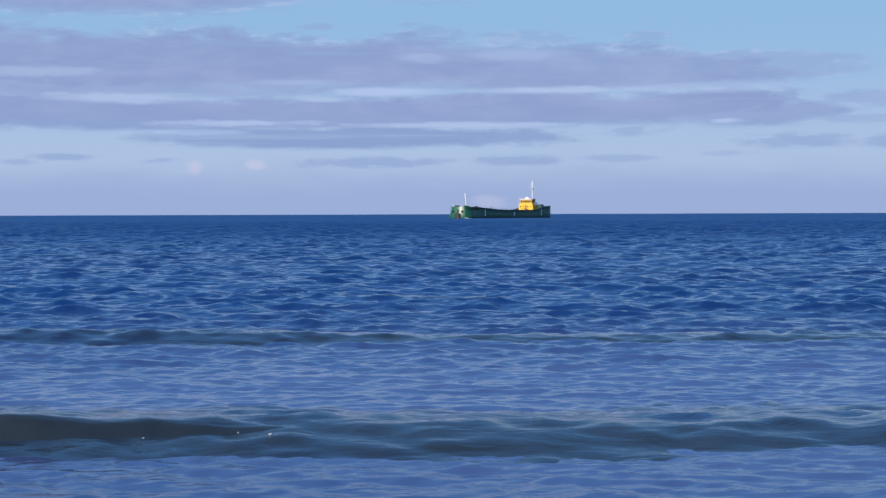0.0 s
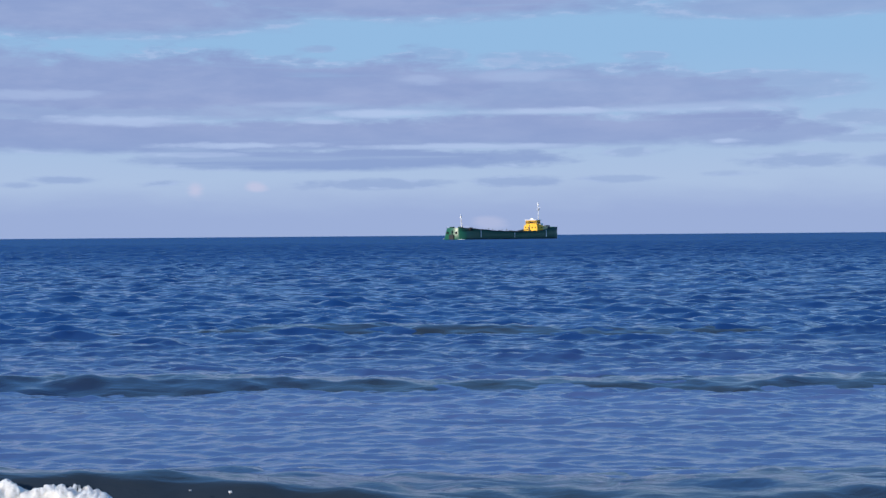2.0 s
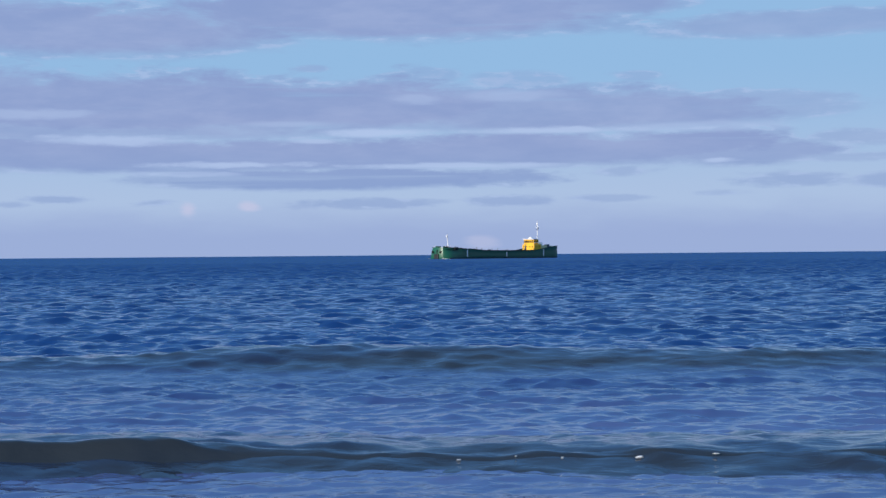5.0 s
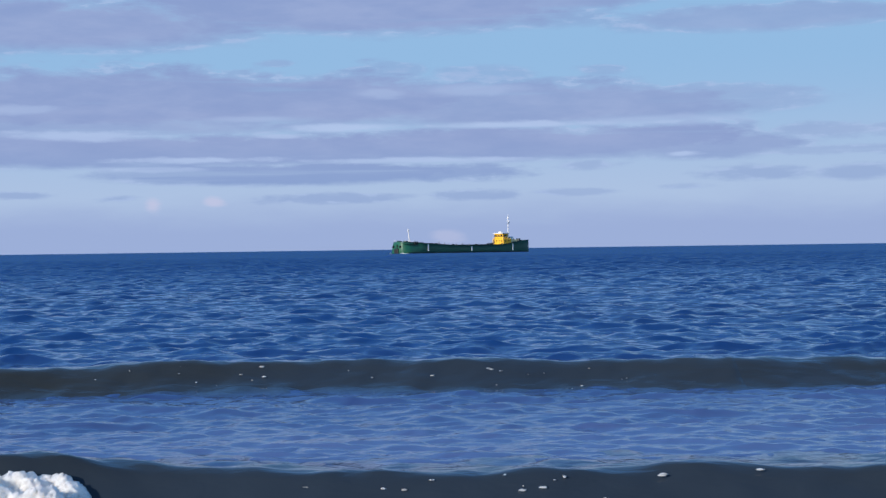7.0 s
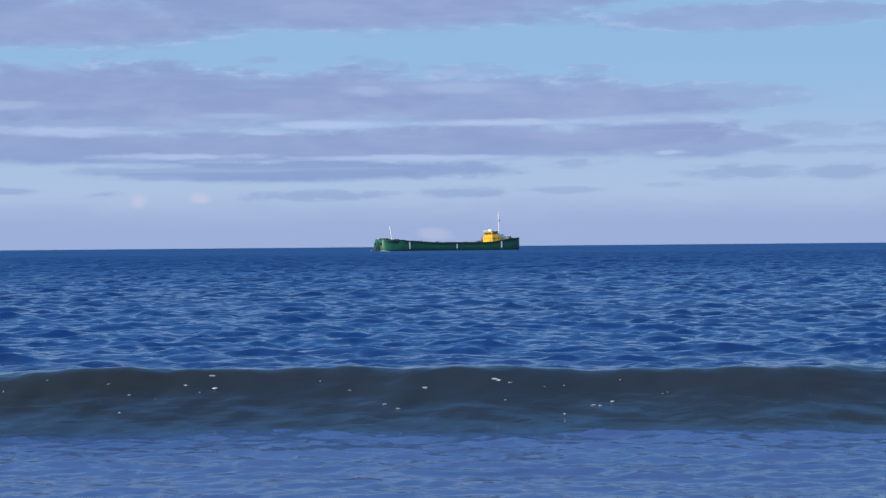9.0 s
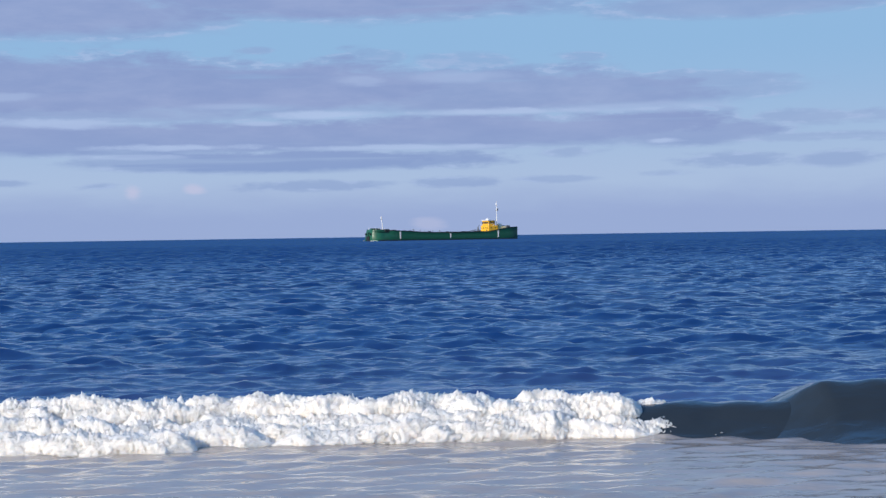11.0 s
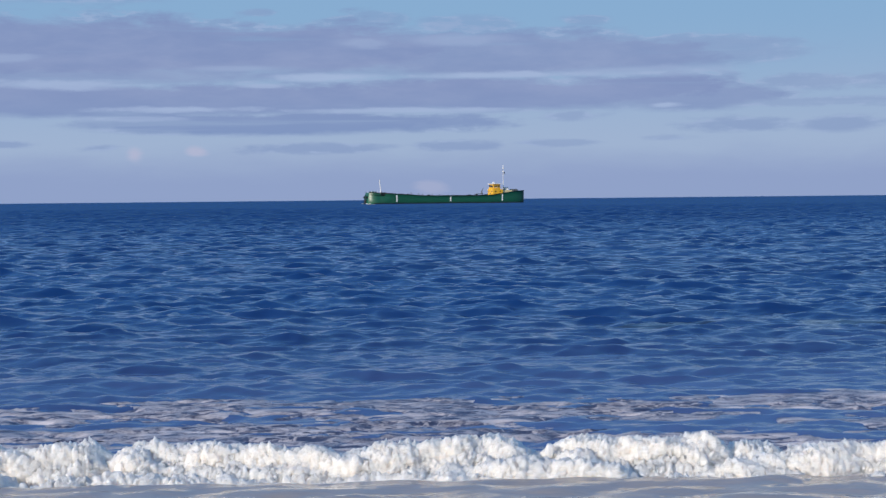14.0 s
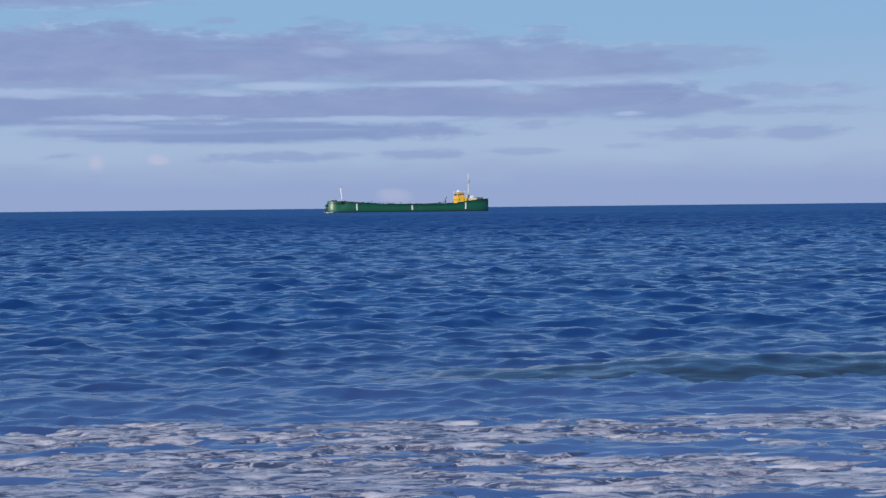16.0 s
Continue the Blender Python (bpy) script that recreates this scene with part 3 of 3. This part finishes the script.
def deck_parts(ship):
    bm = bmesh.new()
    xs = list(np.linspace(-39, 41, 30))
    vs = [[bm.verts.new((x, s * (hull_outline(x) - 0.25), sheer(x) - 0.9)) for s in (-1, 1)] for x in xs]
    for a, b in zip(vs, vs[1:]):
        bm.faces.new((a[0], b[0], b[1], a[1]))
    part("deck", bm, DARK_GREEN, ship)
    # raised edges of the open hold, and the rail along the hull
    for s in (-1, 1):
        part("coaming", box_bm(-24, 24, s * 5.2 - 0.2, s * 5.2 + 0.2, 2.6, 4.1), DARK_GREEN, ship, "dark weathered hold coaming")
        bm = bmesh.new()
        prev = None
        for x in list(np.linspace(-39.6, 41.8, 44)):
            b, z = hull_outline(x) * (1.02 if x > -31 else 0.82), sheer(x)
            x += 0.9 * min(1.0, max(0.0, (-31 - x) / 8))
            cur = [bm.verts.new((x, s * (b + o), z + h)) for o, h in ((-0.22, -0.1), (0.12, -0.1), (0.12, 0.14), (-0.22, 0.14))]
            if prev:
                for i in range(4):
                    bm.faces.new((prev[i], cur[i], cur[(i + 1) % 4], prev[(i + 1) % 4]))
            prev = cur
        part("gunwale", bm, BLACK, ship, "dark rubbed gunwale strip")
        bm = bmesh.new()
        prev = None
        for x in list(np.linspace(-37, 41.8, 40)):
            b = hull_outline(x)
            cur = [bm.verts.new((x, s * (b * 0.985 + o), z)) for o, z in ((-0.3, -0.6), (0.1, -0.6), (0.14, 0.55), (-0.3, 0.55))]
            if prev:
                for i in range(4):
                    bm.faces.new((prev[i], cur[i], cur[(i + 1) % 4], prev[(i + 1) % 4]))
            prev = cur
        part("boot_strip", bm, BLACK, ship, "dark strip along the waterline")
        for x in (-25.5, 2.5, 30.0):
            part("draught_mark", box_bm(x - 0.32, x + 0.32, s * 7.09 - 0.06, s * 7.09 + 0.06, 1.0, sheer(x) - 0.5, 0.02), WHITE, ship, "faded white upright mark")
    part("bow_notch", box_bm(-40.35, -38.2, -1.5, 1.5, -0.6, 2.4, 0.4), BLACK, ship, "dark recess low in the bow")
    part("bow_notch", box_bm(-39.9, -38.6, -0.35, 0.35, 1.5, 4.4, 0.1), DARK_GREEN, ship)
    # the two halves of the hull meet in a seam, with a dark hawse opening on each
    for s in (-1, 1):
        part("hawse_pipe", rod_bm((-40.05, s * 2.7, 3.3), (-38.6, s * 2.7, 3.5), 0.5, 0.5, 12), BLACK, ship, "dark hawse opening in the bow")
    # bollards, vents and pipes stand unevenly along both rails
    rng = random.Random(8)
    for s in (-1, 1):
        x = -33.0
        while x < 25:
            w, h = rng.uniform(0.25, 0.9), rng.uniform(0.25, 0.85)
            y = s * (6.3 - rng.uniform(0, 0.7))
            z = sheer(x)
            if rng.random() < 0.3:
                part("vent_pipe", rod_bm((x, y, z - 0.9), (x, y, z + h + 0.3), 0.16, 0.2, 8), GREY, ship)
            else:
                part("deck_box", box_bm(x - w, x + w, y - 0.3, y + 0.3, z - 0.9, z + h * 0.7, 0.08), BLACK, ship)
            x += rng.uniform(1.2, 4.0)
        for x in (-38.6, -37.2, -35.8, -34.4):
            y = s * hull_outline(x) * 0.74
            part("stanchion", rod_bm((x + 0.9, y, sheer(x) - 0.2), (x + 0.9, y, sheer(x) + 1.0), 0.07, 0.06, 6), WHITE, ship)
    # winches and lockers on the foredeck
    for x, y, w, h in ((-36, -2.6, 1.1, 1.3), (-36, 2.6, 1.1, 1.3), (-31, 0, 2.0, 1.0), (-27.5, -4, 0.9, 1.0), (-22, 4, 1.0, 0.8)):
        part("winch", box_bm(x - w, x + w, y - 0.9, y + 0.9, sheer(x) - 0.95, sheer(x) - 0.95 + h + 0.4, 0.2), DARK_GREEN, ship)


def house_parts(ship):
    house = part("deckhouse", box_bm(26.0, 31.4, -4.2, 4.2, 3.4, 7.0, 0.12), YELLOW, ship, "yellow painted steel deckhouse")
    top = part("wheelhouse", box_bm(26.4, 30.2, -3.4, 3.4, 7.0, 9.5, 0.15), YELLOW, ship, "yellow wheelhouse with a band of windows")
    for y in (-2.6, -1.3, 0, 1.3, 2.6):
        part("window", box_bm(26.34, 26.45, y - 0.5, y + 0.5, 7.9, 9.0, 0.02), GLASS, top)
    for s in (-1, 1):
        for x in (27.2, 28.3, 29.4):
            part("window", box_bm(x - 0.4, x + 0.4, s * 3.4 - 0.05, s * 3.4 + 0.05, 7.95, 8.95, 0.02), GLASS, top)
        for x in (27.4, 29.9):
            part("window", box_bm(x - 0.3, x + 0.3, s * 4.2 - 0.05, s * 4.2 + 0.05, 5.5, 6.1, 0.02), GLASS, house)
        for y in (1.2, 3.0):
            part("window", box_bm(25.95, 26.05, s * y - 0.35, s * y + 0.35, 5.5, 6.1, 0.02), GLASS, house)
        part("railing", rod_bm((26.0, s * 4.2, 7.9), (31.4, s * 4.2, 7.9), 0.06, 0.06, 6), WHITE, house)
        for x in (26.1, 28.7, 31.3):
            part("stanchion", rod_bm((x, s * 4.15, 6.9), (x, s * 4.15, 7.95), 0.06, 0.06, 6), WHITE, house)
    part("roof", box_bm(25.9, 30.7, -3.8, 3.8, 9.5, 9.85, 0.08), WHITE, ship, "white wheelhouse roof")
    part("radar", box_bm(27.2, 28.2, -1.0, 1.0, 9.85, 10.6, 0.15), WHITE, ship, "white radar housing on the roof")
    part("funnel", box_bm(33.4, 35.4, -1.4, 1.4, 3.8, 8.0, 0.3), WHITE, ship, "pale funnel casing")
    part("locker", box_bm(31.5, 36.6, -3.6, 3.6, 3.8, 6.5, 0.2), CREAM, ship, "cream engine casing")
    for x, y in ((37.5, -3), (38.4, 3), (39.8, 0)):
        part("winch", box_bm(x - 0.7, x + 0.7, y - 0.9, y + 0.9, 4.6, 7.0, 0.25), GREY, ship)
    # aft mast with its yard and lights
    mast = part("mast", rod_bm((33.0, 0, 5.5), (33.0, 0, 19.4), 0.22, 0.14), WHITE, ship, "tall white signal mast")
    part("yard", rod_bm((33.0, -1.5, 16.0), (33.0, 1.5, 16.0), 0.09, 0.09), WHITE, mast)
    part("yard", rod_bm((32.1, 0, 14.6), (33.9, 0, 14.6), 0.09, 0.09), GREY, mast)
    part("lantern", box_bm(32.75, 33.25, -0.35, 0.35, 17.2, 18.2, 0.1), WHITE, mast)
    part("lantern", box_bm(33.3, 33.9, -0.25, 0.25, 15.0, 15.7, 0.1), GREY, mast)
    # fore mast leans a little forward
    fore = part("mast", rod_bm((-31.6, 0, 4.2), (-32.5, 0, 12.3), 0.3, 0.16), WHITE, ship, "short white fore mast")
    part("lantern", box_bm(-32.75, -32.1, -0.3, 0.3, 10.6, 11.6, 0.1), WHITE, fore)
    # small deck crane before the house
    crane = part("crane", rod_bm((20.2, -3.4, 3.0), (20.2, -3.4, 6.2), 0.35, 0.28), GREY, ship, "dark steel deck crane post")
    part("jib", rod_bm((20.2, -3.4, 6.0), (21.0, -3.2, 7.4), 0.2, 0.14), GREY, crane)
    part("jib", rod_bm((21.0, -3.3, 4.9), (16.0, -3.0, 4.5), 0.18, 0.12), GREY, crane)


def build_ship():
    ship = tagged(new("cargo_ship"), "green hopper barge with a yellow deckhouse and white masts", "ship")
    hull_part(ship)
    deck_parts(ship)
    house_parts(ship)
    return ship


def bow_wave():
    """White water pushed up at the bow, running aft along both sides."""
    u, v = np.linspace(0, 1, 60), np.linspace(-1, 1, 14)
    ob = tagged(new("bow_wave"), "small white bow wave at the waterline of the ship", "foam")
    for side in (-1, 1):
        U, V = np.meshgrid(u, v)
        x = -40.4 + 7 * U ** 1.5
        b = np.vectorize(hull_outline)(np.clip(x, -40, 40))
        h = 0.5 * (1 - U) ** 1.5 * (1 + 0.3 * smooth_noise(U * 20, 3 + side, 1.0))
        me = grid_mesh("foam", x - 0.3 * np.abs(V), side * (b + 0.2 + 0.4 * U + V * (0.5 - 0.2 * U)), h * (1 - V * V) - 0.1, FOAM)
        part_ob = new("foam", me)
        part_ob.parent = ob
    return ob


SHIP = build_ship()
BOW_WAVE = bow_wave()
SHIP_TURN = [(0, 57.0), (2, 51.4), (4, 46.7), (7, 37.6), (9, 31.3), (11.5, 23.7), (12.5, 20.4), (14, 15.3), (16, 8.5)]


def motions():
    walk(SEA[0], [(0.0, pose(0, 0, 0)), (16.0, pose(1.5, -8.5, 0))])
    walk(SEA[1], [(0.0, pose(0, 0, 0)), (16.0, pose(-4.0, -5.0, 0))])
    walk(SHIP, [(t, pose(*SHIP_AT, 0, 0, a)) for t, a in SHIP_TURN])
    walk(BOW_WAVE, [(t, pose(*SHIP_AT, 0, 0, a)) for t, a in SHIP_TURN])
    for ob, rows in MOVES:
        keep = [rows[0]]
        for t, m in rows[1:]:
            if t > keep[-1][0] + 0.03:
                keep.append((t, m))
        walk(ob, keep)


motions()
